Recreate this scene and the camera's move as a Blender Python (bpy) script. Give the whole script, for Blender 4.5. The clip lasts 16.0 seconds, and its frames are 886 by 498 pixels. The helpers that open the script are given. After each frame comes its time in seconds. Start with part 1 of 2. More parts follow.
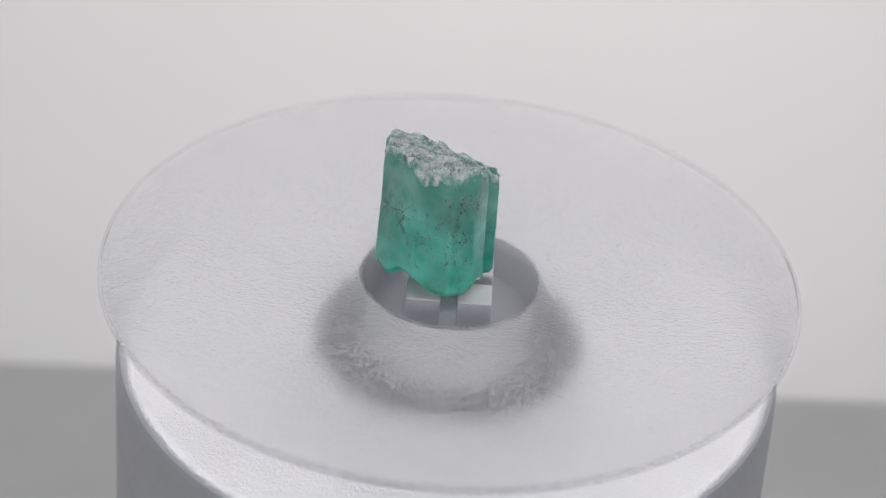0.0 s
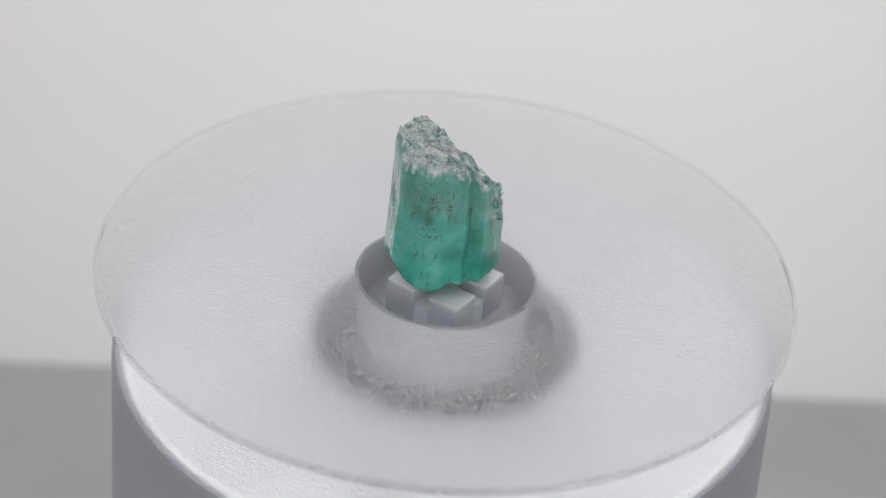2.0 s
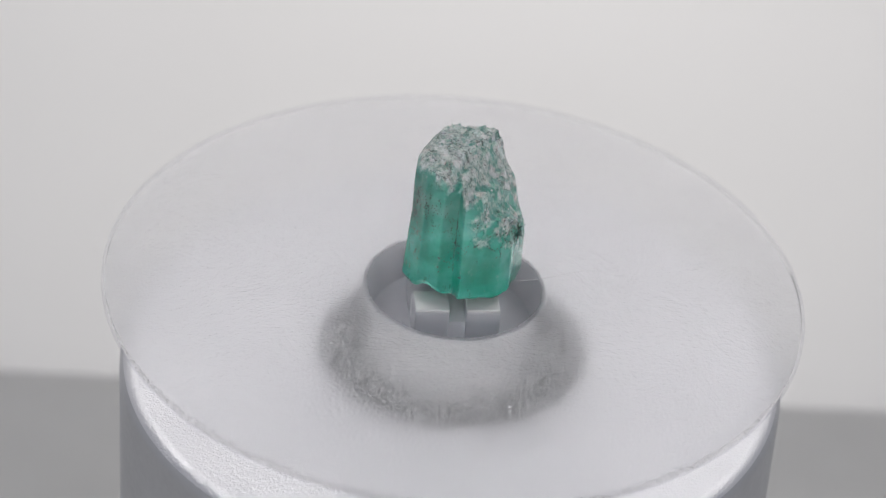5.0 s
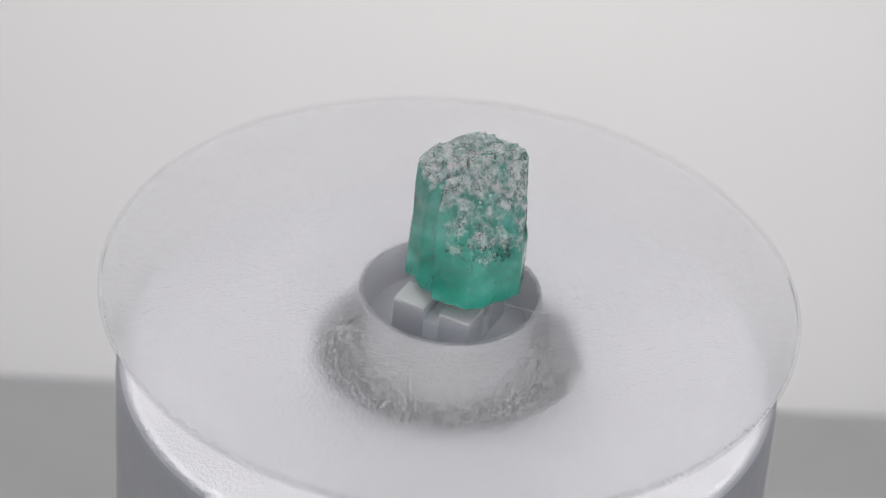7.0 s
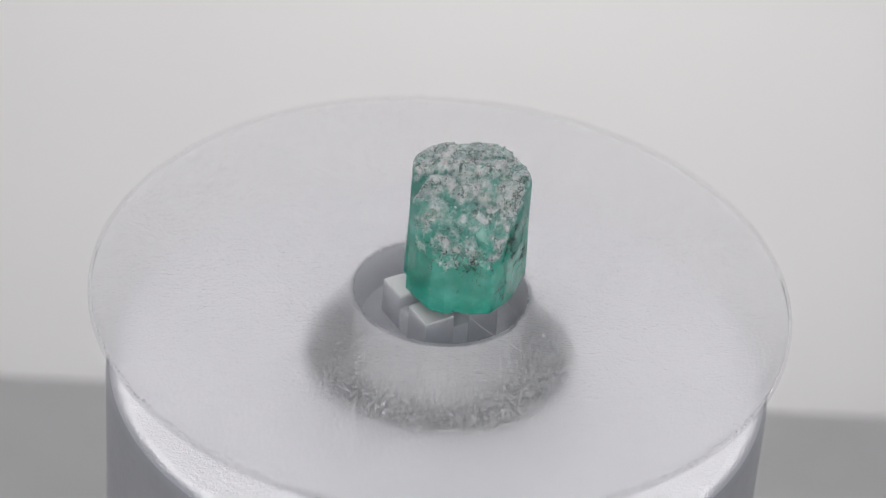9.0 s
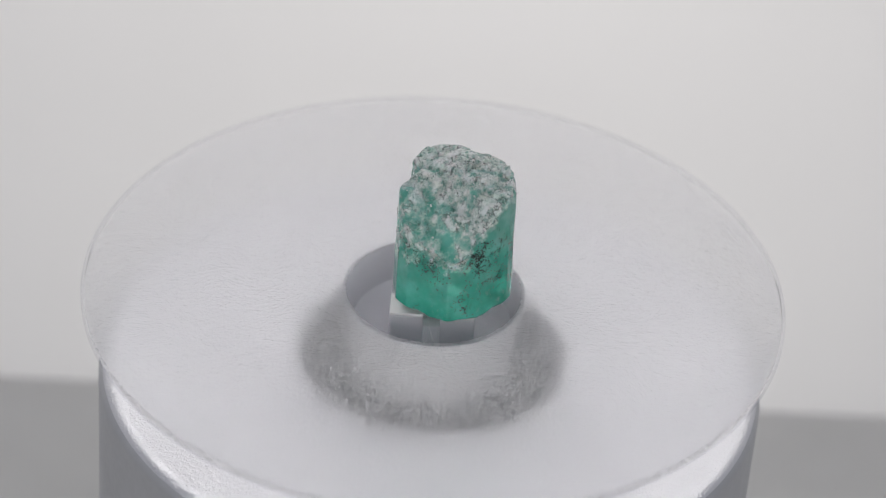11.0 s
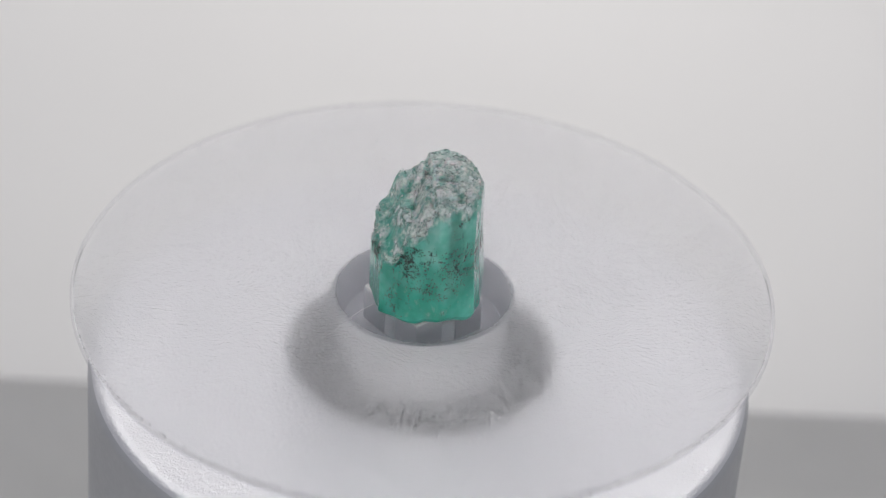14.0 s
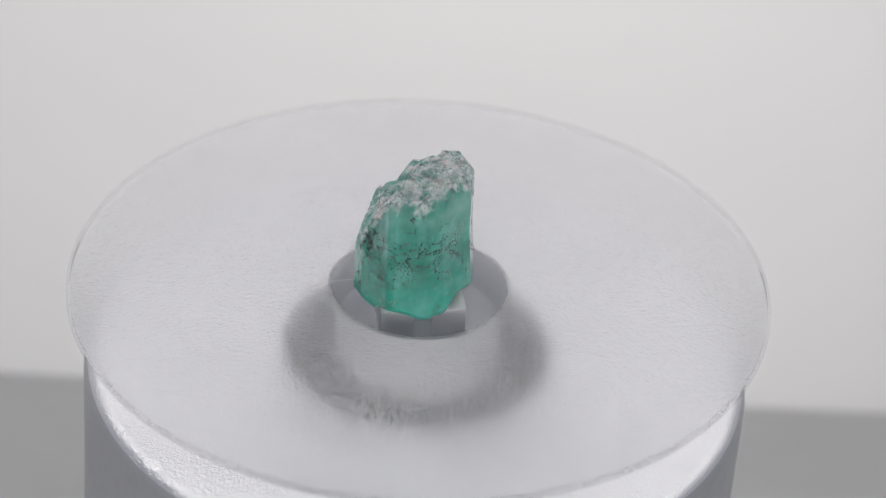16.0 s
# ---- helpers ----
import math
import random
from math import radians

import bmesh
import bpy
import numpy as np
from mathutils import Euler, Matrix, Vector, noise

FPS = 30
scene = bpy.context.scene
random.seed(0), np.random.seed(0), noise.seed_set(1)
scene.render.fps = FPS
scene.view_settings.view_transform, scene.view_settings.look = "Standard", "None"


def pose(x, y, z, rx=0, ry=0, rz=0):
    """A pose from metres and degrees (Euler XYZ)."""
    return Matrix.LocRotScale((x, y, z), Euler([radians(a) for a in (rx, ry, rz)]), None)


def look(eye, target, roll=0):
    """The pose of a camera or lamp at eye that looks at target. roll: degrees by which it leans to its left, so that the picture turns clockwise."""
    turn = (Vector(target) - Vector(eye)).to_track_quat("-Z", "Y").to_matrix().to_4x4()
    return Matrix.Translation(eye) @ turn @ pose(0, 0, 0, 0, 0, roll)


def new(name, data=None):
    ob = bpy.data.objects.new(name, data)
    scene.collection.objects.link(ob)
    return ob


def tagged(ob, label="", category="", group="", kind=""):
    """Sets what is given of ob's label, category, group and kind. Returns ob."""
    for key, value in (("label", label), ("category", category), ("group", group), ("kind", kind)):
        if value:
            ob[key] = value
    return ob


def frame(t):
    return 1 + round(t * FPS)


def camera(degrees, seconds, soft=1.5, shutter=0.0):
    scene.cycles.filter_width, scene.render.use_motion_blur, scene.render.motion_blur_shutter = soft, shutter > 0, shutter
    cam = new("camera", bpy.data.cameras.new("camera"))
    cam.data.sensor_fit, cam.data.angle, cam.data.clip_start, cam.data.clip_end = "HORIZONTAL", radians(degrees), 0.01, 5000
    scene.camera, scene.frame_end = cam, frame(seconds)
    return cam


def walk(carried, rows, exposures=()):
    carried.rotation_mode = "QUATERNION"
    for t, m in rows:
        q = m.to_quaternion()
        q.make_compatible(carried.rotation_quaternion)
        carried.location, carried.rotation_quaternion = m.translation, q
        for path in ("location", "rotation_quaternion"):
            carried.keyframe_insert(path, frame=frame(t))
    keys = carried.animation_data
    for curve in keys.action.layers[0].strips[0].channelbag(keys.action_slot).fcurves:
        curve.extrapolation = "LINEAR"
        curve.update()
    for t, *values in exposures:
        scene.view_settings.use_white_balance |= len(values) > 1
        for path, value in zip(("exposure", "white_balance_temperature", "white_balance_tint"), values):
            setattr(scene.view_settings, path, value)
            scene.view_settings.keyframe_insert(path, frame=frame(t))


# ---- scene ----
# Distances are worked out in millimetres and scaled by MM. The origin is the centre of the disc's top face.
MM = 0.001
SECONDS = 16.0
SPIN = -16.38            # degrees a second, clockwise from above
LEAN = (-1.157, 0.459)   # the disc sits a little crooked on its axle

cam = camera(17.987, SECONDS, soft=1.2)
EYE = (0.0, -0.26139, 0.18221)
walk(cam, [
    (0.0, look(EYE, (-0.00110, 0.00133, 0.00193), 4.027)),
    (0.5, look(EYE, (-0.00126, 0.00171, 0.00248), 4.008)),
    (1.0, look(EYE, (-0.00103, 0.00166, 0.00241), 4.036)),
    (1.5, look(EYE, (-0.00070, 0.00147, 0.00213), 4.077)),
    (2.0, look(EYE, (-0.00062, 0.00129, 0.00186), 4.087)),
    (2.5, look(EYE, (-0.00043, 0.00109, 0.00157), 4.111)),
    (3.0, look(EYE, (-0.00091, 0.00088, 0.00128), 4.050)),
    (3.5, look(EYE, (-0.00128, 0.00118, 0.00172), 4.004)),
    (4.0, look(EYE, (-0.00171, 0.00144, 0.00210), 3.951)),
    (6.5, look(EYE, (-0.00130, 0.00221, 0.00321), 4.003)),
    (7.0, look(EYE, (-0.00122, 0.00214, 0.00312), 4.013)),
    (7.5, look(EYE, (-0.00106, 0.00213, 0.00310), 4.032)),
    (8.0, look(EYE, (-0.00088, 0.00224, 0.00325), 4.055)),
    (8.5, look(EYE, (-0.00042, 0.00220, 0.00319), 4.112)),
    (9.0, look(EYE, (-0.00013, 0.00224, 0.00326), 4.148)),
    (11.5, look(EYE, (0.00097, 0.00227, 0.00330), 4.284)),
    (12.0, look(EYE, (0.00129, 0.00231, 0.00336), 4.324)),
    (12.5, look(EYE, (0.00146, 0.00233, 0.00340), 4.345)),
    (13.0, look(EYE, (0.00147, 0.00229, 0.00334), 4.347)),
    (13.5, look(EYE, (0.00174, 0.00235, 0.00343), 4.380)),
    (14.0, look(EYE, (0.00190, 0.00237, 0.00346), 4.400)),
    (14.5, look(EYE, (0.00201, 0.00232, 0.00339), 4.414)),
    (15.0, look(EYE, (0.00214, 0.00223, 0.00326), 4.430)),
    (15.5, look(EYE, (0.00235, 0.00225, 0.00329), 4.456)),
    (16.0, look(EYE, (0.00238, 0.00203, 0.00297), 4.460)),
], exposures=[(0.0, 0.0), (7.0, 0.0), (7.5, 0.04), (8.0, 0.0), (8.5, -0.04), (12.0, -0.04), (14.0, 0.0), (16.0, 0.0)])
cam.data.dof.use_dof = True
cam.data.dof.focus_distance = 0.312
cam.data.dof.aperture_fstop = 19.0

# ---- light ----
world = bpy.data.worlds.new("dim_room")
scene.world = world
world.use_nodes = True
world.node_tree.nodes["Background"].inputs[0].default_value = (0.84, 0.87, 0.97, 1)
world.node_tree.nodes["Background"].inputs[1].default_value = 0.32


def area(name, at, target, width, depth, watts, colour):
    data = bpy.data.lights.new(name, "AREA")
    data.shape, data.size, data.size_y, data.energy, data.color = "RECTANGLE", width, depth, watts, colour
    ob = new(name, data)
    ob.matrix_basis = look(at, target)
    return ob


# Unseen lamp added behind the sheet so that the backdrop comes out bright.
area("backdrop_light", (0.0, 0.22, 0.015), (0.0, 0.0, 0.015), 0.18, 0.24, 0.232, (1.0, 0.96, 0.92))
for side in (-1, 1):
    area("back_lamp", (side * 0.12, 0.088, 0.205), (0, 0, -0.01), 0.13, 0.06, 0.10, (1.0, 0.97, 0.94))
# Unseen fill lamp added behind the camera to brighten the crystal's front.
area("front_fill", (0.0, -1.0, 0.12), (0.0, 0.0, 0.0), 1.0, 0.5, 3.7, (1.0, 0.96, 0.92))


# ---- materials ----
def material(name):
    m = bpy.data.materials.new(name)
    m.use_nodes = True
    nt = m.node_tree
    return m, nt, nt.nodes["Principled BSDF"]


def node(nt, kind, **values):
    n = nt.nodes.new(kind)
    for key, value in values.items():
        if key in n.inputs:
            n.inputs[key].default_value = value
    return n


def coords(nt, scale=(1, 1, 1)):
    tc = nt.nodes.new("ShaderNodeTexCoord")
    mp = nt.nodes.new("ShaderNodeMapping")
    mp.inputs["Scale"].default_value = scale
    nt.links.new(tc.outputs["Object"], mp.inputs["Vector"])
    return mp.outputs["Vector"]


def noise_tex(nt, vec, scale, detail=3.0, rough=0.55):
    n = node(nt, "ShaderNodeTexNoise", Scale=scale, Detail=detail, Roughness=rough)
    nt.links.new(vec, n.inputs["Vector"])
    return n.outputs["Fac"]


def ramp(nt, fac, stops):
    r = nt.nodes.new("ShaderNodeValToRGB")
    while len(r.color_ramp.elements) < len(stops):
        r.color_ramp.elements.new(0.5)
    for e, (at, c) in zip(r.color_ramp.elements, stops):
        e.position, e.color = at, ((c, c, c, 1) if not isinstance(c, tuple) else (*c, 1))
    nt.links.new(fac, r.inputs["Fac"])
    return r.outputs["Color"]


def mathn(nt, op, a, b=0.5, clamp=False):
    n = nt.nodes.new("ShaderNodeMath")
    n.operation, n.use_clamp = op, clamp
    for i, v in enumerate((a, b)):
        if isinstance(v, (int, float)):
            n.inputs[i].default_value = v
        else:
            nt.links.new(v, n.inputs[i])
    return n.outputs[0]


def mixc(nt, fac, a, b):
    n = nt.nodes.new("ShaderNodeMix")
    n.data_type = "RGBA"
    for i, v in ((0, fac), (6, a), (7, b)):
        if isinstance(v, (int, float)):
            n.inputs[i].default_value = v
        elif isinstance(v, tuple):
            n.inputs[i].default_value = (*v, 1)
        else:
            nt.links.new(v, n.inputs[i])
    return n.outputs[2]


def bump(nt, height, strength, distance, normal=None):
    b = node(nt, "ShaderNodeBump", Strength=strength, Distance=distance)
    nt.links.new(height, b.inputs["Height"])
    if normal:
        nt.links.new(normal, b.inputs["Normal"])
    return b.outputs["Normal"]


def silver_paint():
    """Silver metallic paint with an orange-peel skin and fine sparkle."""
    m, nt, p = material("silver_metallic_paint")
    v = coords(nt)
    peel = noise_tex(nt, v, 1900, 2.0)
    fine = noise_tex(nt, v, 4300, 2.0)
    broad = noise_tex(nt, v, 60, 3.0)
    nt.links.new(ramp(nt, broad, [(0.3, (0.77, 0.77, 0.80)), (0.7, (0.83, 0.83, 0.86))]), p.inputs["Base Color"])
    nt.links.new(ramp(nt, fine, [(0.35, 0.30), (0.65, 0.48)]), p.inputs["Roughness"])
    n = bump(nt, fine, 0.8, 0.00012)
    n = bump(nt, peel, 0.65, 0.00014, n)
    nt.links.new(n, p.inputs["Normal"])
    p.inputs["Metallic"].default_value = 0.9
    return m


def plain(name, low, high, scale, roughness, relief=0.1, distance=0.0002, metallic=0.0):
    m, nt, p = material(name)
    v = coords(nt)
    a = noise_tex(nt, v, scale, 5.0)
    b = noise_tex(nt, v, scale * 14, 3.0)
    nt.links.new(ramp(nt, a, [(0.3, low), (0.7, high)]), p.inputs["Base Color"])
    nt.links.new(ramp(nt, b, [(0.3, roughness * 0.85), (0.7, min(1.0, roughness * 1.15))]), p.inputs["Roughness"])
    nt.links.new(bump(nt, b, relief, distance), p.inputs["Normal"])
    p.inputs["Metallic"].default_value = metallic
    return m


def clear_disc():
    """Clear acrylic, polished above; the underside is sandblasted round a polished centre, with bright grains in the frost."""
    m, nt, p = material("frosted_clear_acrylic")
    nt.nodes.remove(p)
    out = nt.nodes["Material Output"]
    v = coords(nt)
    sep = nt.nodes.new("ShaderNodeSeparateXYZ")
    nt.links.new(v, sep.inputs[0])
    rad = mathn(nt, "SQRT", mathn(nt, "ADD", mathn(nt, "MULTIPLY", sep.outputs["X"], sep.outputs["X"]), mathn(nt, "MULTIPLY", sep.outputs["Y"], sep.outputs["Y"])))
    ragged = mathn(nt, "ADD", rad, mathn(nt, "MULTIPLY", mathn(nt, "SUBTRACT", noise_tex(nt, v, 2600, 2.0), 0.5), 0.0009))
    outside = ramp(nt, mathn(nt, "MULTIPLY", ragged, 10.0), [(0.0995, 0.0), (0.1015, 1.0)])
    under = mathn(nt, "LESS_THAN", sep.outputs["Z"], -0.0007)
    frosted = mathn(nt, "MULTIPLY", outside, under)
    peel = noise_tex(nt, v, 2300, 3.0, 0.68)
    b = node(nt, "ShaderNodeBump", Distance=0.0004)
    nt.links.new(peel, b.inputs["Height"])
    nt.links.new(mathn(nt, "MULTIPLY", frosted, 0.42), b.inputs["Strength"])
    smear = noise_tex(nt, v, 45, 4.0)
    clear = node(nt, "ShaderNodeBsdfGlass", Color=(0.99, 0.99, 0.995, 1), IOR=1.16)
    nt.links.new(mathn(nt, "MULTIPLY", frosted, 0.40), clear.inputs["Roughness"])
    nt.links.new(b.outputs["Normal"], clear.inputs["Normal"])
    haze = node(nt, "ShaderNodeBsdfTranslucent", Color=(0.96, 0.96, 0.97, 1))
    white = node(nt, "ShaderNodeBsdfDiffuse", Color=(0.96, 0.96, 0.97, 1))
    hw = nt.nodes.new("ShaderNodeMixShader")
    hw.inputs[0].default_value = 0.5
    nt.links.new(haze.outputs[0], hw.inputs[1])
    nt.links.new(white.outputs[0], hw.inputs[2])
    body = nt.nodes.new("ShaderNodeMixShader")
    grains = ramp(nt, noise_tex(nt, v, 2500, 2.0, 0.8), [(0.43, 0.02), (0.53, 0.08), (0.61, 0.75)])
    amount = mathn(nt, "ADD", ramp(nt, smear, [(0.3, 0.06), (0.7, 0.09)]), mathn(nt, "MULTIPLY", grains, frosted), True)
    nt.links.new(amount, body.inputs[0])
    nt.links.new(clear.outputs[0], body.inputs[1])
    nt.links.new(hw.outputs[0], body.inputs[2])
    nt.links.new(body.outputs[0], out.inputs["Surface"])
    return m


def emerald():
    """Cloudy green beryl: glassy faces, a dusky cloud, fine black flecks and veins, and a pale granular crust where it broke."""
    m, nt, p = material("rough_emerald")
    v = coords(nt)
    vs = coords(nt, (1, 1, 0.35))
    crust = nt.nodes.new("ShaderNodeAttribute")
    crust.attribute_name = "crust"
    dusk = nt.nodes.new("ShaderNodeAttribute")
    dusk.attribute_name = "dusk"
    cloud = noise_tex(nt, v, 280, 3.0, 0.55)
    grain = noise_tex(nt, v, 2600, 4.0, 0.7)
    patch = noise_tex(nt, v, 480, 5.0, 0.62)
    flecks = noise_tex(nt, v, 950, 6.0, 0.78)
    deep = ramp(nt, cloud, [(0.30, (0.02, 0.42, 0.295)), (0.5, (0.055, 0.62, 0.465)), (0.70, (0.16, 0.82, 0.67))])
    milky = ramp(nt, cloud, [(0.30, (0.08, 0.44, 0.345)), (0.5, (0.19, 0.61, 0.505)), (0.70, (0.40, 0.80, 0.71))])
    sep = nt.nodes.new("ShaderNodeSeparateXYZ")
    nt.links.new(v, sep.inputs[0])
    zone = mathn(nt, "ADD", mathn(nt, "MULTIPLY", sep.outputs["Z"], 75.0), mathn(nt, "MULTIPLY", mathn(nt, "SUBTRACT", patch, 0.5), 0.7))
    green = mixc(nt, ramp(nt, zone, [(0.25, 0.0), (0.95, 1.0)]), deep, milky)
    smoke = mathn(nt, "MULTIPLY", dusk.outputs["Fac"], ramp(nt, patch, [(0.30, 0.45), (0.62, 1.0)]))
    green = mixc(nt, smoke, green, (0.045, 0.14, 0.105))
    # milky feathers inside
    feather = ramp(nt, noise_tex(nt, coords(nt, (1, 1, 0.6)), 900, 4.0, 0.7), [(0.60, 0.0), (0.72, 0.55)])
    green = mixc(nt, feather, green, (0.45, 0.78, 0.68))
    # pale granular crust
    mask = mathn(nt, "ADD", crust.outputs["Fac"], mathn(nt, "MULTIPLY", mathn(nt, "SUBTRACT", patch, 0.5), 2.1))
    mask = ramp(nt, mask, [(0.38, 0.0), (0.80, 1.0)])
    pale = ramp(nt, flecks, [(0.34, (0.07, 0.17, 0.14)), (0.42, (0.36, 0.46, 0.43)), (0.50, (0.70, 0.735, 0.72)), (0.58, (0.97, 0.975, 0.97))])
    skin = mixc(nt, mathn(nt, "MULTIPLY", mask, 0.9), green, pale)
    # thin dark veins between broken shells
    vein = mathn(nt, "ABSOLUTE", mathn(nt, "SUBTRACT", noise_tex(nt, v, 480, 4.0, 0.6), 0.5), 0.0)
    vein = ramp(nt, vein, [(0.006, 1.0), (0.016, 0.0)])
    vein = mathn(nt, "MULTIPLY", vein, ramp(nt, noise_tex(nt, v, 700, 2.0), [(0.48, 0.0), (0.58, 0.85)]))
    vein = mathn(nt, "MULTIPLY", vein, mathn(nt, "ADD", mathn(nt, "MULTIPLY", mask, 0.85), 0.15))
    # fine black flecks in clusters
    clusters = ramp(nt, noise_tex(nt, v, 360, 3.0, 0.6), [(0.50, 0.0), (0.60, 1.0)])
    fine = ramp(nt, noise_tex(nt, vs, 1700, 3.0, 0.72), [(0.55, 0.0), (0.61, 1.0)])
    dark = mathn(nt, "MAXIMUM", mathn(nt, "MULTIPLY", mathn(nt, "MULTIPLY", fine, clusters), 0.7), vein)
    colour = mixc(nt, dark, skin, (0.008, 0.03, 0.025))
    nt.links.new(colour, p.inputs["Base Color"])
    nt.links.new(ramp(nt, mask, [(0.0, 0.10), (1.0, 0.07)]), p.inputs["Roughness"])
    clear = mathn(nt, "SUBTRACT", 1.0, mathn(nt, "MAXIMUM", mathn(nt, "MULTIPLY", mask, 0.8), dark), True)
    nt.links.new(mathn(nt, "MULTIPLY", clear, 0.55), p.inputs["Transmission Weight"])
    p.inputs["Subsurface Weight"].default_value = 0.45
    p.inputs["Coat Weight"].default_value = 0.5
    p.inputs["Coat Roughness"].default_value = 0.04
    p.inputs["Subsurface Radius"].default_value = (0.25, 1.0, 0.8)
    p.inputs["Subsurface Scale"].default_value = 0.0035
    p.inputs["IOR"].default_value = 1.57
    n = bump(nt, grain, 0.12, 0.00005)
    n = bump(nt, mathn(nt, "MULTIPLY", flecks, mask), 0.9, 0.0005, n)
    n = bump(nt, noise_tex(nt, coords(nt, (1, 1, 0.10)), 1500, 3.0), 0.05, 0.00006, n)
    nt.links.new(n, p.inputs["Normal"])
    return m


def cut_edge():
    """The sawn edge of the acrylic: mostly clear, slightly frosted."""
    m, nt, p = material("sawn_acrylic_edge")
    out = nt.nodes["Material Output"]
    clear = node(nt, "ShaderNodeBsdfTransparent", Color=(0.97, 0.97, 0.98, 1))
    mix = nt.nodes.new("ShaderNodeMixShader")
    nt.links.new(ramp(nt, noise_tex(nt, coords(nt), 400, 3.0), [(0.3, 0.03), (0.7, 0.07)]), mix.inputs[0])
    p.inputs["Base Color"].default_value = (0.85, 0.85, 0.88, 1)
    p.inputs["Roughness"].default_value = 0.3
    nt.links.new(clear.outputs[0], mix.inputs[1])
    nt.links.new(p.outputs[0], mix.inputs[2])
    nt.links.new(mix.outputs[0], out.inputs["Surface"])
    return m


def speckle():
    """Recess shade put into a dark grey, with pale grains painting its mottled sparkle."""
    m, nt, p = material("painted_well_shade")
    v = coords(nt)
    grains = noise_tex(nt, v, 1400, 3.0, 0.7)
    broad = noise_tex(nt, v, 160, 3.0)
    base = ramp(nt, grains, [(0.42, (0.012, 0.012, 0.016)), (0.52, (0.05, 0.05, 0.06)), (0.62, (0.45, 0.45, 0.48))])
    nt.links.new(mixc(nt, mathn(nt, "MULTIPLY", broad, 0.2), base, (0.05, 0.05, 0.06)), p.inputs["Base Color"])
    nt.links.new(bump(nt, grains, 0.8, 0.0002), p.inputs["Normal"])
    p.inputs["Metallic"].default_value = 0.4
    p.inputs["Roughness"].default_value = 0.38
    return m


def diffuser():
    """Thin white diffusing sheet that lets light through."""
    m, nt, p = material("white_diffuser_sheet")
    v = coords(nt)
    tone = ramp(nt, noise_tex(nt, v, 9, 3.0), [(0.3, (0.77, 0.765, 0.76)), (0.7, (0.81, 0.805, 0.80))])
    front = nt.nodes.new("ShaderNodeBsdfDiffuse")
    back = nt.nodes.new("ShaderNodeBsdfTranslucent")
    mix = nt.nodes.new("ShaderNodeMixShader")
    mix.inputs[0].default_value = 0.8
    nt.links.new(tone, front.inputs["Color"])
    nt.links.new(tone, back.inputs["Color"])
    nt.links.new(front.outputs[0], mix.inputs[1])
    nt.links.new(back.outputs[0], mix.inputs[2])
    nt.nodes.remove(p)
    nt.links.new(mix.outputs[0], nt.nodes["Material Output"].inputs["Surface"])
    return m


def pale_shard():
    m, nt, p = material("pale_fracture_flakes")
    info = nt.nodes.new("ShaderNodeNewGeometry")
    nt.links.new(ramp(nt, info.outputs["Random Per Island"], [(0.0, (0.12, 0.36, 0.29)), (0.35, (0.40, 0.54, 0.49)), (0.8, (0.82, 0.84, 0.83)), (1.0, (0.96, 0.96, 0.96))]), p.inputs["Base Color"])
    p.inputs["Roughness"].default_value = 0.06
    p.inputs["IOR"].default_value = 1.57
    p.inputs["Transmission Weight"].default_value = 0.3
    return m


def black_grain():
    m, nt, p = material("black_inclusion")
    info = nt.nodes.new("ShaderNodeNewGeometry")
    nt.links.new(ramp(nt, info.outputs["Random Per Island"], [(0.0, (0.006, 0.010, 0.010)), (1.0, (0.012, 0.03, 0.026))]), p.inputs["Base Color"])
    p.inputs["Roughness"].default_value = 0.35
    return m


def frost_grain():
    """Bright pits of the sandblasted face."""
    m, nt, p = material("sandblasted_grain")
    info = nt.nodes.new("ShaderNodeNewGeometry")
    nt.links.new(ramp(nt, info.outputs["Random Per Island"], [(0.0, (0.84, 0.84, 0.86)), (1.0, (0.98, 0.98, 0.99))]), p.inputs["Base Color"])
    p.inputs["Roughness"].default_value = 0.25
    return m


SILVER = silver_paint()
# Barrel's shade and the dark band under the rim put into a darker grey.
SIDE_SHADE = plain("shaded_side_grey", (0.55, 0.555, 0.575), (0.60, 0.605, 0.625), 90, 0.42, 0.2, 0.00008, 0.7)
FROST = frost_grain()
ACRYLIC = clear_disc()
EMERALD = emerald()
SHARD = pale_shard()
GRAIN = black_grain()
GREY_PLASTIC = plain("grey_moulded_plastic", (0.42, 0.42, 0.465), (0.46, 0.46, 0.505), 300, 0.4)
PEG_PLASTIC = plain("grey_peg_plastic", (0.56, 0.56, 0.605), (0.60, 0.60, 0.645), 300, 0.4)
FLOOR_PLASTIC = plain("pale_hub_floor_plastic", (0.80, 0.80, 0.83), (0.86, 0.86, 0.89), 300, 0.35)
FROSTED = plain("frosted_pale_plastic", (0.60, 0.60, 0.615), (0.66, 0.66, 0.675), 400, 0.45, 0.15)
SPECKLE = speckle()
EDGE = cut_edge()
LINT = plain("white_lint", (0.7, 0.7, 0.7), (0.85, 0.85, 0.85), 500, 0.8)
WHITE_PLASTIC = plain("white_moulded_plastic", (0.78, 0.78, 0.78), (0.86, 0.86, 0.86), 300, 0.45)
PAPER = diffuser()
FLOOR_GREY = plain("grey_laminate", (0.52, 0.52, 0.515), (0.58, 0.58, 0.575), 25, 0.55, 0.05)


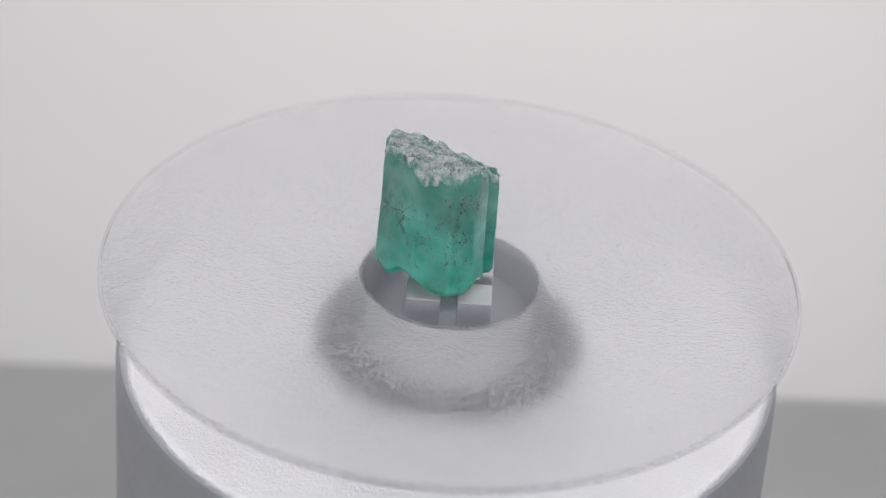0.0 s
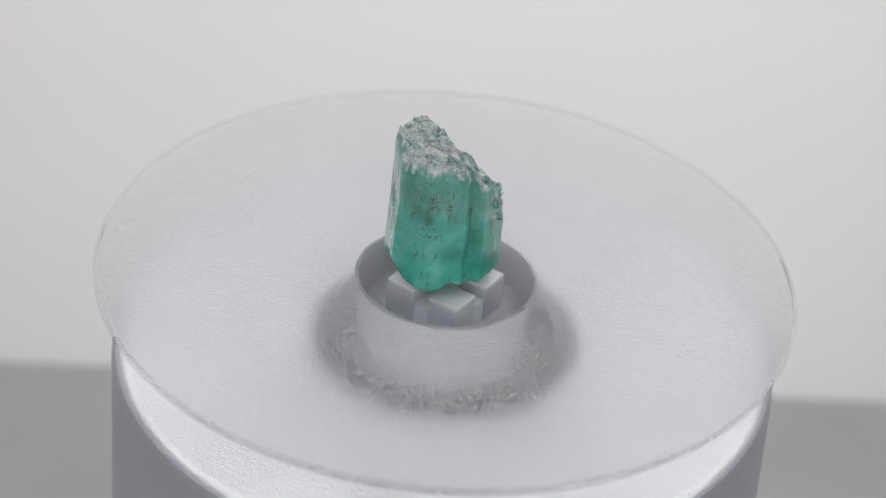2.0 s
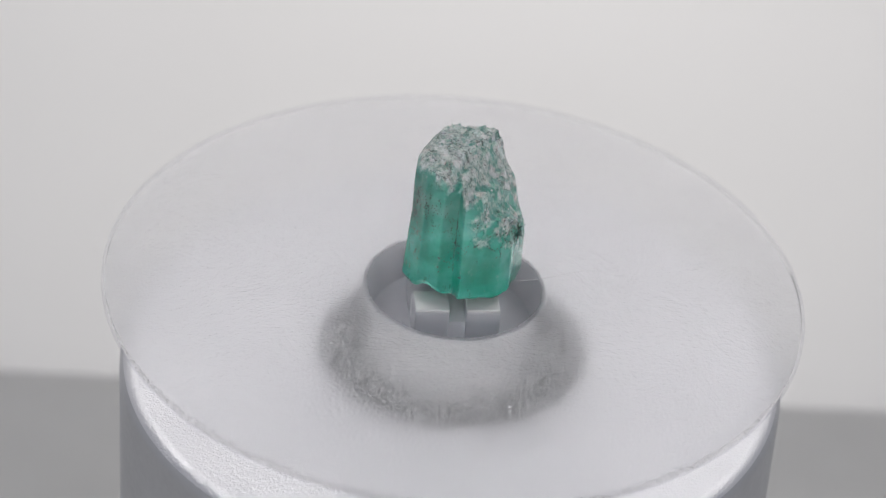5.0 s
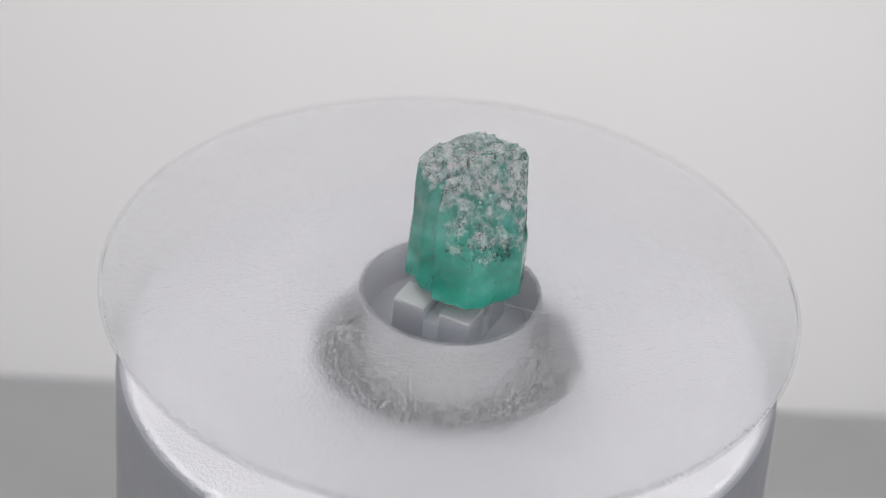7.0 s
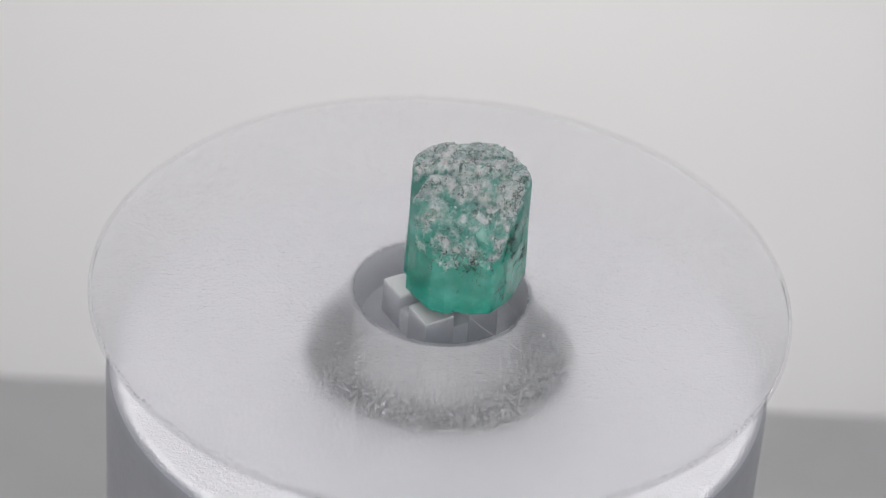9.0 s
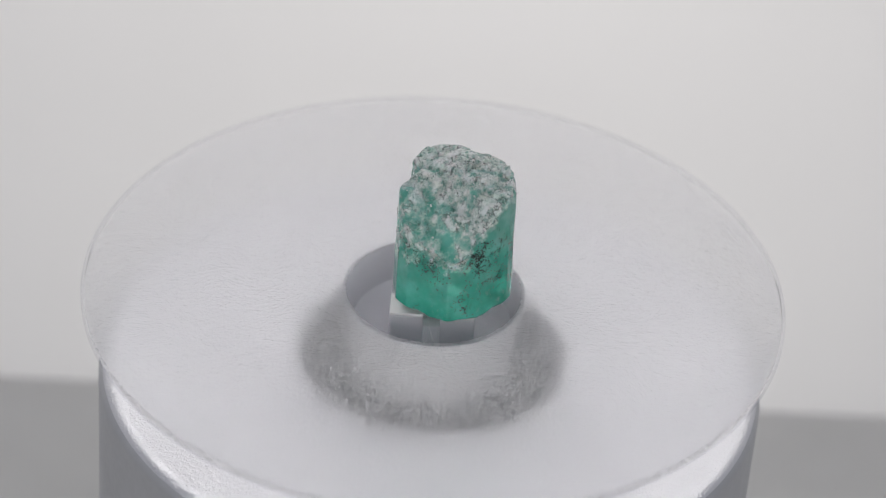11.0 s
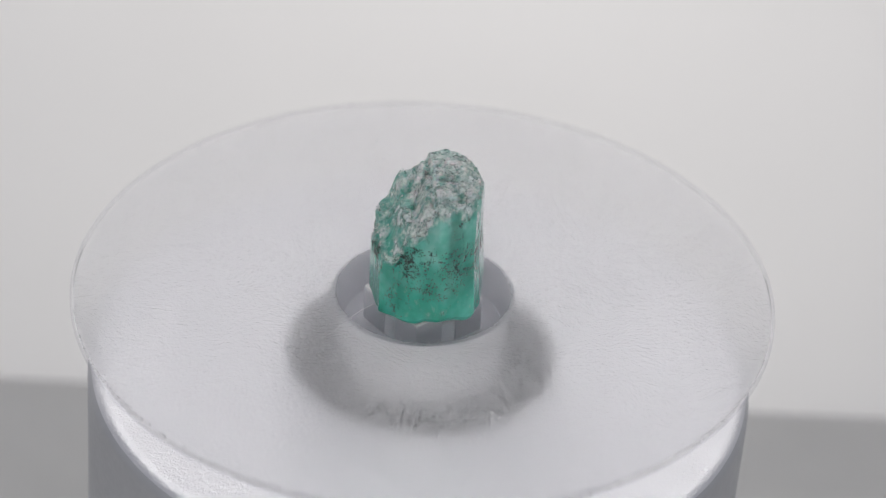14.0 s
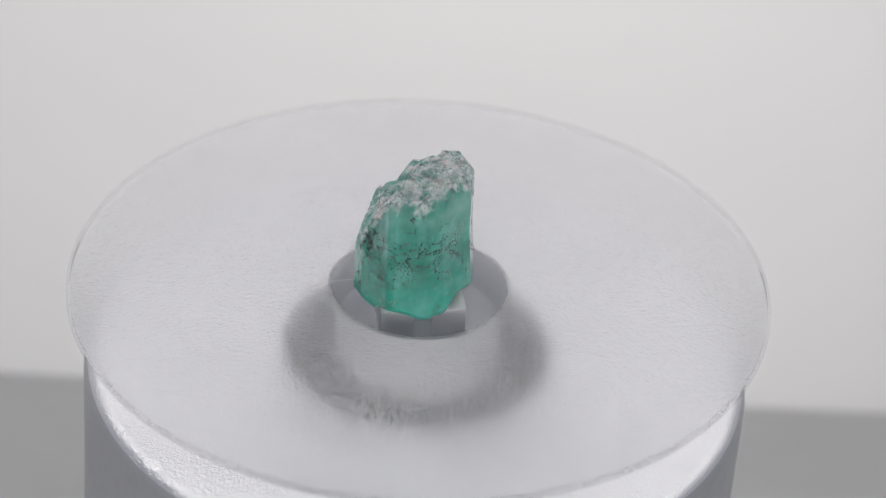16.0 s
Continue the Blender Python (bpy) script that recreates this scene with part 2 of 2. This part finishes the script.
# ---- building ----
def part(name, bm, mat, parent=None, label="", smooth=True):
    me = bpy.data.meshes.new(name)
    bm.normal_update()
    bm.to_mesh(me)
    bm.free()
    me.materials.append(mat)
    if smooth:
        me.shade_smooth()
        me.set_sharp_from_angle(angle=radians(38))
    ob = new(name, me)
    if parent:
        ob.parent = parent
    if label:
        tagged(ob, label)
    return ob


def lathe(profile, steps=192, closed=False):
    """A turned body from (radius, height) pairs in millimetres; a radius of 0 closes it on the axis."""
    bm = bmesh.new()
    rings = []
    for r, z in profile:
        if r == 0:
            rings.append([bm.verts.new((0, 0, z * MM))])
        else:
            rings.append([bm.verts.new((r * MM * math.cos(2 * math.pi * i / steps), r * MM * math.sin(2 * math.pi * i / steps), z * MM))
                          for i in range(steps)])
    pairs = list(zip(rings, rings[1:])) + ([(rings[-1], rings[0])] if closed else [])
    for a, b in pairs:
        for i in range(steps):
            j = (i + 1) % steps
            if len(a) == 1 and len(b) == 1:
                continue
            if len(a) == 1:
                bm.faces.new((a[0], b[i], b[j]))
            elif len(b) == 1:
                bm.faces.new((a[i], b[0], a[j]))
            else:
                bm.faces.new((a[i], b[i], b[j], a[j]))
    bmesh.ops.recalc_face_normals(bm, faces=bm.faces[:])
    return bm


def box(x0, y0, z0, x1, y1, z1, bevel=0.0):
    """A box in metres, its edges rounded by bevel."""
    bm = bmesh.new()
    bmesh.ops.create_cube(bm, size=1)
    for v in bm.verts:
        v.co = Vector((x0 + (v.co.x + 0.5) * (x1 - x0), y0 + (v.co.y + 0.5) * (y1 - y0), z0 + (v.co.z + 0.5) * (z1 - z0)))
    if bevel:
        bmesh.ops.bevel(bm, geom=bm.edges[:], offset=bevel, segments=3, affect="EDGES", profile=0.5)
    return bm


def sheet(x0, x1, y, z0, z1):
    """A thin upright sheet in metres."""
    bm = bmesh.new()
    bm.faces.new([bm.verts.new(p) for p in ((x0, y, z0), (x1, y, z0), (x1, y, z1), (x0, y, z1))])
    return bm


def arc(cx, cz, r, a0, a1, n):
    return [(cx + r * math.cos(radians(a0 + (a1 - a0) * i / n)), cz + r * math.sin(radians(a0 + (a1 - a0) * i / n))) for i in range(n + 1)]


# ---- the light tent ----
TABLE = -0.080


def build_tent():
    yaw = pose(0, 0, 0, 0, 0, 2.5)
    floor = tagged(part("floor", box(-0.6, -0.7, TABLE - 0.025, 0.6, 0.0855, TABLE, 0.002), FLOOR_GREY),
                   "grey laminate table top in front of a white backdrop", "table top", kind="structure")
    floor.matrix_basis = yaw
    back = tagged(part("wall_back", sheet(-0.17, 0.17, 0.0875, -0.13, 0.115), PAPER), "plain matt white backdrop board", "wall", kind="structure")
    back.matrix_basis = yaw


build_tent()


# ---- the turntable ----
def build_base():
    base = tagged(new("display_turntable"), "silver metallic-painted round turntable base with a rounded rim", "turntable")
    R, top, edge = 38.3, -10.2, 1.9
    cap = [(15.3, -12.3), (15.4, -10.35), (15.5, -10.24), (15.8, top), (16.2, top), (20, top), (28, top), (R - edge - 1, top),
           (R - edge - 0.2, top)] + arc(R - edge, top - edge, edge, 90, 40, 8)
    side = [(R, -24), (R + 0.1, -40), (R + 0.2, -60), (R + 0.2, -77.5), (R - 0.6, -78.4), (R - 2.0, -78.6), (0, -78.6)]
    lid = part("lid", lathe(cap), SILVER, base)
    lid.data.set_sharp_from_angle(angle=radians(24))
    part("barrel", lathe(arc(R - edge, top - edge, edge, 40, 0, 6) + side), SIDE_SHADE, base, "barrel of the base, its shade put into a darker grey")
    base.location.x = 0.25 * MM
    part("well", lathe([(0, -12.1), (8, -12.0), (11, -11.95), (13.5, -11.95), (15.2, -11.9), (15.25, -12.6), (0, -12.6)]), SPECKLE, base, "dark grey well round the hub, shade and mottling painted in")
    foot = lathe([(0, -80), (30, -80), (30.6, -79.6), (30.6, -78.5), (0, -78.5)])
    part("foot_ring", foot, GREY_PLASTIC, base, "dark grey rubber foot ring")
    return base


def build_disc():
    disc = tagged(new("turntable_disc"), "thin clear acrylic turntable disc over a grey hub", "turntable disc")
    rim = [(0, 0), (20, 0), (38.9, 0), (39.6, 0), (39.85, -0.05), (40, -0.2), (40, -0.7), (39.85, -0.85), (39.6, -0.9), (38.9, -0.9), (20, -0.9), (17, -0.92), (12.5, -1.2), (11.5, -1.22), (0, -1.22)]
    plate = part("plate", lathe(rim, 256), ACRYLIC, disc, "hazy clear acrylic plate")
    plate.visible_shadow = False
    plate.data.materials.append(EDGE)
    for f in plate.data.polygons:
        if f.center.xy.length > 39.62 * MM:
            f.material_index = 1
    # grains of the frost, densest round the polished centre, set just inside the underside
    rng = random.Random(23)
    grains = bmesh.new()
    for n in range(3600):
        r = 10.4 + (9.5 * rng.random() ** 1.1 if n % 3 else 27.5 * math.sqrt(rng.random()))
        a, d, spin = rng.uniform(0, 6.2832), rng.uniform(0.03, 0.10) * (1 if n % 3 else 0.7), rng.uniform(0, 6.28)
        c = Vector((r * math.cos(a), r * math.sin(a), -0.82 - 0.3 * max(0, min(1, (17 - r) / 4.5))))
        tilt = Vector((rng.gauss(0, 0.35), rng.gauss(0, 0.35)))
        ring = []
        for k in range(4):
            q = Vector((math.cos(spin + k * 1.571), math.sin(spin + k * 1.571))) * d * rng.uniform(0.5, 1.5)
            ring.append(grains.verts.new((c + Vector((q.x, q.y, max(-0.06, min(0.06, q.dot(tilt)))))) * MM))
        grains.faces.new(ring)
    grit = tagged(part("frost_grains", grains, FROST, disc, "sparkling sandblasted grains under the disc", False), kind="stuff")
    grit.visible_shadow = False
    hub = part("hub", lathe([(10.4, -1.5), (10.4, -1.8), (10.1, -2.6), (9.65, -4.6), (9.55, -11.8), (0, -11.8), (0, -5.9), (9.2, -5.9), (9.5, -5.5), (9.8, -2.9), (10.3, -1.6)],
                             closed=True), FROSTED, disc, "pale frosted plastic hub cup")
    part("lining", lathe([(10.5, -1.5), (10.45, -1.35), (10.3, -1.45), (9.7, -2.7), (9.4, -5.3), (9.1, -5.7), (0, -5.7)]), GREY_PLASTIC, hub, "grey lining of the hub")
    for i in range(4):
        a = radians(45 + 90 * i)
        at = pose(4.1 * MM * math.cos(a), 4.1 * MM * math.sin(a), 0)
        part("peg", box(-1.95 * MM, -1.95 * MM, -5.8 * MM, 1.95 * MM, 1.95 * MM, -1.6 * MM, 0.0002), PEG_PLASTIC, hub, "grey peg").matrix_basis = at
        part("pad", box(-1.9 * MM, -1.9 * MM, -1.62 * MM, 1.9 * MM, 1.9 * MM, -1.3 * MM, 0.00008), WHITE_PLASTIC, hub, "white square pad").matrix_basis = at
    part("hub_floor", lathe([(0, -2.9), (4.4, -2.9), (4.7, -3.0), (4.8, -3.3), (4.8, -5.68), (0, -5.68)], 96), FLOOR_PLASTIC, hub, "pale raised floor between the pegs")
    return disc


# ---- the crystal ----
OUTLINE = [(-0.5, -5.2), (2.0, -4.3), (3.3, -2.4), (2.9, -0.7), (4.6, -0.3), (4.7, 1.5), (4.2, 4.2), (3.0, 5.6), (-1.6, 7.7),
           (-4.0, 7.1), (-8.0, 4.6), (-8.45, 3.8), (-8.45, 0.0), (-7.2, -1.7), (-4.0, -4.5)]
HEART = Vector((-2.0, 0.8))


def reach(angle):
    """How far the outline lies from its heart in that direction."""
    d = Vector((math.cos(angle), math.sin(angle)))
    best = 0.0
    for a, b in zip(OUTLINE, OUTLINE[1:] + OUTLINE[:1]):
        a, b = Vector(a) - HEART, Vector(b) - HEART
        e = b - a
        k = d.x * e.y - d.y * e.x
        if abs(k) < 1e-9:
            continue
        r, s = (a.x * e.y - a.y * e.x) / k, (a.x * d.y - a.y * d.x) / k
        if r > 0 and -1e-6 <= s <= 1 + 1e-6:
            best = max(best, r)
    return best


def chips(x, y, z, size, tilt):
    """Shell-like broken facets: each cell has its own level and slope."""
    q = Vector((x, y, z)) / size
    c = noise.voronoi(q)[1][0]
    h = noise.cell_vector(c * 7.31)
    return (h.z - 0.5) * size * 0.13 + ((q.x - c.x) * (h.x - 0.5) + (q.y - c.y) * (h.y - 0.5)) * size * tilt


def crown(x, y):
    """Height of the broken top: a ridge with a slope that falls away in ledges."""
    u = (x + 1.0) * 0.55 + (y - 0.5) * 0.83
    u += 0.7 * noise.noise(Vector((x, y, 2)) * 0.45)
    h = 15.5 - max(u - 0.42 * math.sin(2 * math.pi * u / 2.6), 0) + 0.7 * max(0, min(1, (-u - 0.1) / 0.3))
    h -= max(0, -7.9 - x) * 0.9
    h -= max(0, -2.5 - y) * 0.55 * max(0, min(1, (-0.5 - x) / 3))
    h -= max(0, x + 2) * 0.30 * max(0, min(1, 1 - u / 1.5))
    h -= max(0, y - 5.0) * 0.9
    h -= 0.10 * ((y - x) * 0.7 - 2.5)
    h -= max(0, -4.2 - y) * 0.8
    return h + 0.75 * chips(x, y, 0, 3.0, 0.5) + 0.4 * chips(x + 9, y, 3, 1.3, 0.8) + 0.45 * chips(x, y + 5, 1, 0.6, 0.9) + 0.1 * noise.noise(Vector((x, y, 5)) * 2.2)


def sole(x, y):
    lift = 1.9 * math.exp(-((x + 4.6) ** 2 + (y + 3.6) ** 2) / 4.5) + 0.9 * math.exp(-((x - 2.9) ** 2 + (y + 3.4) ** 2) / 2.5)
    lift += 1.2 * math.exp(-((x + 8.2) ** 2 + (y - 3.8) ** 2) / 7.0)
    return 0.2 + lift + 0.35 * noise.noise(Vector((x, y, 1)) * 0.5) + 0.1 * noise.noise(Vector((x, y, 1)) * 2.0)


def lean(angle, z):
    """How far a wall stands out at that height: two sides flare at the foot, the broken back draws in above."""
    d = Vector((math.cos(angle), math.sin(angle)))
    low = max(0.0, min(1.0, 1 - z / 9))
    high = max(0.0, min(1.0, (z - 7) / 1.2))
    front = max(0.0, d.dot(Vector((0.1, -0.995)))) ** 2
    out = 0.7 * front + 0.4 * max(0.0, d.dot(Vector((-0.98, -0.2)))) ** 2
    return 0.35 * front + low * out - high * 0.5 * max(0.0, d.dot(Vector((0.3, 0.95)))) ** 2


def build_crystal():
    bm = bmesh.new()
    layer = bm.verts.layers.float.new("crust")
    smoke = bm.verts.layers.float.new("dusk")
    turns, levels, rings = 300, 70, 46
    angles = [2 * math.pi * i / turns for i in range(turns)]
    radii = [reach(a) for a in angles]
    radii = [(radii[i - 1] + 2 * radii[i] + radii[(i + 1) % turns]) / 4 for i in range(turns)]

    def at(i, f):
        return HEART.x + radii[i] * f * math.cos(angles[i]), HEART.y + radii[i] * f * math.sin(angles[i])

    grid = []
    for j in range(levels + 1):
        s = j / levels
        row = []
        for i in range(turns):
            x, y = at(i, 1)
            lo, hi = sole(x, y), crown(x, y)
            z = lo + (hi - lo) * s
            rough = 0.05 * noise.noise(Vector((x * 0.8, y * 0.8, z * 0.2))) + 0.015 * noise.noise(Vector((x * 2.5, y * 2.5, z * 1.2)))
            depth = hi - z
            broken = max(0.0, 1 - depth / 1.8)
            back = max(0.0, min(1.0, (x * 0.55 + y * 0.83 - 2.0) / 2.0)) * max(0.0, min(1.0, (x + 2.6) / 2.6)) * max(0.0, min(1.0, (z - 5.5) / 3.0))
            rough += (chips(x, y, z, 1.3, 0.8) * 0.5 - 0.25) * max(broken, back) * 0.8
            f = 1 + (rough + lean(angles[i], z)) / radii[i]
            f *= 1 - 0.05 * max(0, 1 - s * levels / 3.0) - 0.045 * max(0, 1 - (levels - j) / 3.0)
            x, y = at(i, f)
            v = bm.verts.new((x * MM, y * MM, z * MM))
            v[layer] = max(broken * 0.8, back * 0.62)
            v[smoke] = 0.8 * math.exp(-((x + 0.3) / 2.6) ** 2 - ((z - 10.6) / 2.0) ** 2) * max(0.0, min(1.0, -y / 2))
            row.append(v)
        grid.append(row)
    for a, b in zip(grid, grid[1:]):
        for i in range(turns):
            j = (i + 1) % turns
            bm.faces.new((a[i], a[j], b[j], b[i]))
    for start, height, flip, crust in ((grid[-1], crown, False, 1.0), (grid[0], sole, True, 0.0)):
        last = start
        for k in range(1, rings):
            f = (1 - k / rings) * 0.955
            row = []
            for i in range(turns):
                x, y = at(i, f)
                v = bm.verts.new((x * MM, y * MM, height(x, y) * MM))
                v[layer] = crust * (0.98 - 0.30 * max(0, min(1, ((x + 1) * 0.55 + (y - 0.5) * 0.83 - 0.8) / 2.5)))
                row.append(v)
            for i in range(turns):
                j = (i + 1) % turns
                bm.faces.new((last[i], row[i], row[j], last[j]) if flip else (last[i], last[j], row[j], row[i]))
            last = row
        mid = bm.verts.new((HEART.x * MM, HEART.y * MM, height(HEART.x, HEART.y) * MM))
        mid[layer] = crust * 0.98
        for i in range(turns):
            j = (i + 1) % turns
            bm.faces.new((last[j], last[i], mid) if flip else (last[i], last[j], mid))
    crystal = tagged(new("emerald_crystal"), "rough green emerald crystal with black inclusions and a pale broken top", "crystal")
    body = part("body", bm, EMERALD, crystal, "cloudy green translucent prism")
    body.data.set_sharp_from_angle(angle=radians(22))

    def on_side(angle, z):
        i = int(angle / (2 * math.pi) * turns) % turns
        return at(i, 1.0 + lean(angles[i], z) / radii[i])

    # black flecks strung along short cracks, in clusters on the prism's faces: angle, height, spread along, spread up, count
    grains = bmesh.new()
    rng = random.Random(7)
    clusters = [(-112, 7.8, 0.8, 0.9, 26), (-134, 9.4, 0.25, 1.1, 20), (-74, 9.4, 1.2, 1.6, 60), (-62, 12.0, 1.6, 1.0, 50), (-84, 5.5, 0.8, 1.0, 22),
                (-76, 3.2, 0.6, 0.8, 12), (-22, 7.0, 0.12, 3.4, 46), (-40, 10.8, 0.9, 1.6, 24), (60, 7.6, 1.4, 0.4, 46), (80, 9.0, 1.2, 0.5, 36),
                (96, 9.8, 1.0, 0.9, 34), (110, 8.6, 0.9, 1.2, 70), (120, 8.0, 0.7, 0.9, 60), (86, 10.8, 0.8, 0.6, 40), (128, 5.0, 0.6, 0.8, 24), (98, 3.6, 0.6, 0.7, 18), (150, 8.6, 0.7, 1.5, 34), (163, 7.8, 0.6, 1.0, 70), (200, 9.0, 0.3, 0.8, 60),
                (196, 6.6, 1.2, 1.4, 26), (176, 10.5, 1.4, 1.0, 24), (30, 9.6, 0.9, 0.8, 18), (-150, 12.0, 0.8, 1.5, 16), (0, 7.0, 60.0, 4.0, 60)]
    strings = []
    for centre, height, along, up, count in clusters:
        for _ in range(max(3, int(count / (2.0 if 60 <= centre <= 200 else 3.0)))):
            strings.append((radians(centre) + rng.gauss(0, along / 6.5), height + rng.gauss(0, up), rng.gauss(-0.4, 0.9), 0.6, rng.randint(3, 9)))
    # one straight upright crack in the re-entrant corner
    strings += [(radians(-17.5) + rng.gauss(0, 0.006), z, math.pi / 2, 0.0, 5) for z in (2.6, 3.4, 4.0, 4.6, 5.2, 5.9, 6.8, 7.8, 8.8, 9.6)]
    for a, z, way, curl, beads in strings:
        for _ in range(beads):
            a += 0.055 * math.cos(way) * rng.uniform(0.2, 1.8) + rng.gauss(0, 0.02) * min(1, 2 * curl)
            z += 0.28 * math.sin(way) * rng.uniform(0.2, 1.8) + rng.gauss(0, 0.12) * curl
            way += rng.gauss(0, 1) * curl
            side = a % (2 * math.pi)
            x, y = on_side(side, z)
            if not 0.8 < z < crown(x, y) - 0.9:
                continue
            long, thin = rng.uniform(0.05, 0.19), rng.uniform(0.03, 0.11)
            tilt = way + rng.gauss(0, 0.15 + curl)
            t = Vector((-math.sin(side), math.cos(side), 0))
            out = Vector((math.cos(side), math.sin(side), 0))
            e1 = t * math.cos(tilt) + Vector((0, 0, math.sin(tilt)))
            e2 = Vector((0, 0, math.cos(tilt))) - t * math.sin(tilt)
            c = Vector((x, y, z))
            ring = [c + e1 * long * math.cos(k) * rng.uniform(0.4, 1.4) + e2 * thin * math.sin(k) * rng.uniform(0.4, 1.6) for k in (0, 1.1, 2.3, 3.4, 4.4, 5.3)]
            vs = [grains.verts.new(q * MM) for q in ring]
            tip, root = grains.verts.new((c + out * 0.03) * MM), grains.verts.new((c - out * 0.10) * MM)
            for k in range(6):
                grains.faces.new((vs[k], vs[(k + 1) % 6], tip))
                grains.faces.new((vs[(k + 1) % 6], vs[k], root))
    tagged(part("inclusion_speckle", grains, GRAIN, crystal, "small black mineral specks", False), kind="stuff")

    # pale flakes on the broken top and upper back
    flakes = bmesh.new()
    for n in range(420):
        a, f = rng.uniform(0, 2 * math.pi), math.sqrt(rng.random())
        i = int(a / (2 * math.pi) * turns) % turns
        if n % 3:
            x, y = at(i, f * 0.95)
            c = Vector((x, y, crown(x, y)))
            slope = Vector((crown(x - 0.2, y) - crown(x + 0.2, y), crown(x, y - 0.2) - crown(x, y + 0.2), 0.4)).normalized()
        else:
            x, y = at(i, 1.0)
            if x * 0.55 + y * 0.83 < 2.5 or x < -1:
                continue
            top = crown(x, y)
            z = top - (top - 8.5) * rng.random() ** 1.5
            c = Vector((*on_side(a, z), z))
            slope = Vector((math.cos(a), math.sin(a), 0.5)).normalized()
        if noise.noise(c * 0.9) < -0.12:
            continue
        up = (slope + Vector((rng.gauss(0, 0.2), rng.gauss(0, 0.2), rng.gauss(0, 0.2)))).normalized()
        side = up.orthogonal().normalized()
        other = up.cross(side)
        size = rng.uniform(0.08, 0.32)
        turn = rng.uniform(0, 6.28)
        ring = []
        for k in range(5):
            b = turn + k * 1.2566
            r = size * rng.uniform(0.5, 1.2)
            ring.append(c + side * r * math.cos(b) + other * r * math.sin(b) * 0.6 + up * 0.01)
        vs = [flakes.verts.new(q * MM) for q in ring]
        root = flakes.verts.new((c - up * 0.16) * MM)
        flakes.faces.new(vs)
        for k in range(5):
            flakes.faces.new((vs[(k + 1) % 5], vs[k], root))
    tagged(part("fracture_crust", flakes, SHARD, crystal, "pale glittering flakes on the broken top", False), kind="stuff")
    return crystal


def build_fibre():
    """A bent hair of lint lying on the disc."""
    curve = bpy.data.curves.new("lint_fibre", "CURVE")
    curve.dimensions, curve.bevel_depth, curve.bevel_resolution = "3D", 0.028 * MM, 2
    line = curve.splines.new("POLY")
    points = 24
    line.points.add(points - 1)
    for i in range(points):
        f = i / (points - 1)
        x, y = 0.3 - 1.7 * f + 0.2 * math.sin(5 * f), 7.0 + 8.0 * f
        line.points[i].co = (x * MM, y * MM, (0.03 + 0.25 * max(0, f - 0.6)) * MM, 1)
    curve.materials.append(LINT)
    return tagged(new("lint_fibre", curve), "thin white lint fibre lying on the clear disc", "lint")


def build_dust():
    """Loose pale dust grains on the disc."""
    bm = bmesh.new()
    rng = random.Random(11)
    for _ in range(130):
        r, a, d = 11 + 27 * math.sqrt(rng.random()), rng.uniform(0, 6.283), rng.uniform(0.025, 0.07)
        c = Vector((r * math.cos(a), r * math.sin(a), d * 0.6))
        spin = rng.uniform(0, 6.28)
        ring = [bm.verts.new((c + Vector((d * rng.uniform(0.6, 1.5) * math.cos(spin + k * 1.571), d * rng.uniform(0.6, 1.5) * math.sin(spin + k * 1.571), 0))) * MM) for k in range(4)]
        top, low = bm.verts.new((c + Vector((0, 0, d * 0.6))) * MM), bm.verts.new((c - Vector((0, 0, d * 0.6))) * MM)
        for k in range(4):
            bm.faces.new((ring[k], ring[(k + 1) % 4], top))
            bm.faces.new((ring[(k + 1) % 4], ring[k], low))
    return tagged(part("dust", bm, LINT, None, "", False), "pale dust grains scattered on the clear disc", "dust", kind="stuff")


build_base()
fibre = build_fibre()
dust = build_dust()
disc = build_disc()
crystal = build_crystal()


def motions():
    rows = [(t, pose(0, 0, 0, 0, 0, SPIN * t) @ pose(0, 0, 0, *LEAN)) for t in range(17)]
    walk(disc, rows)
    walk(crystal, rows)
    walk(fibre, rows)
    walk(dust, rows)


motions()
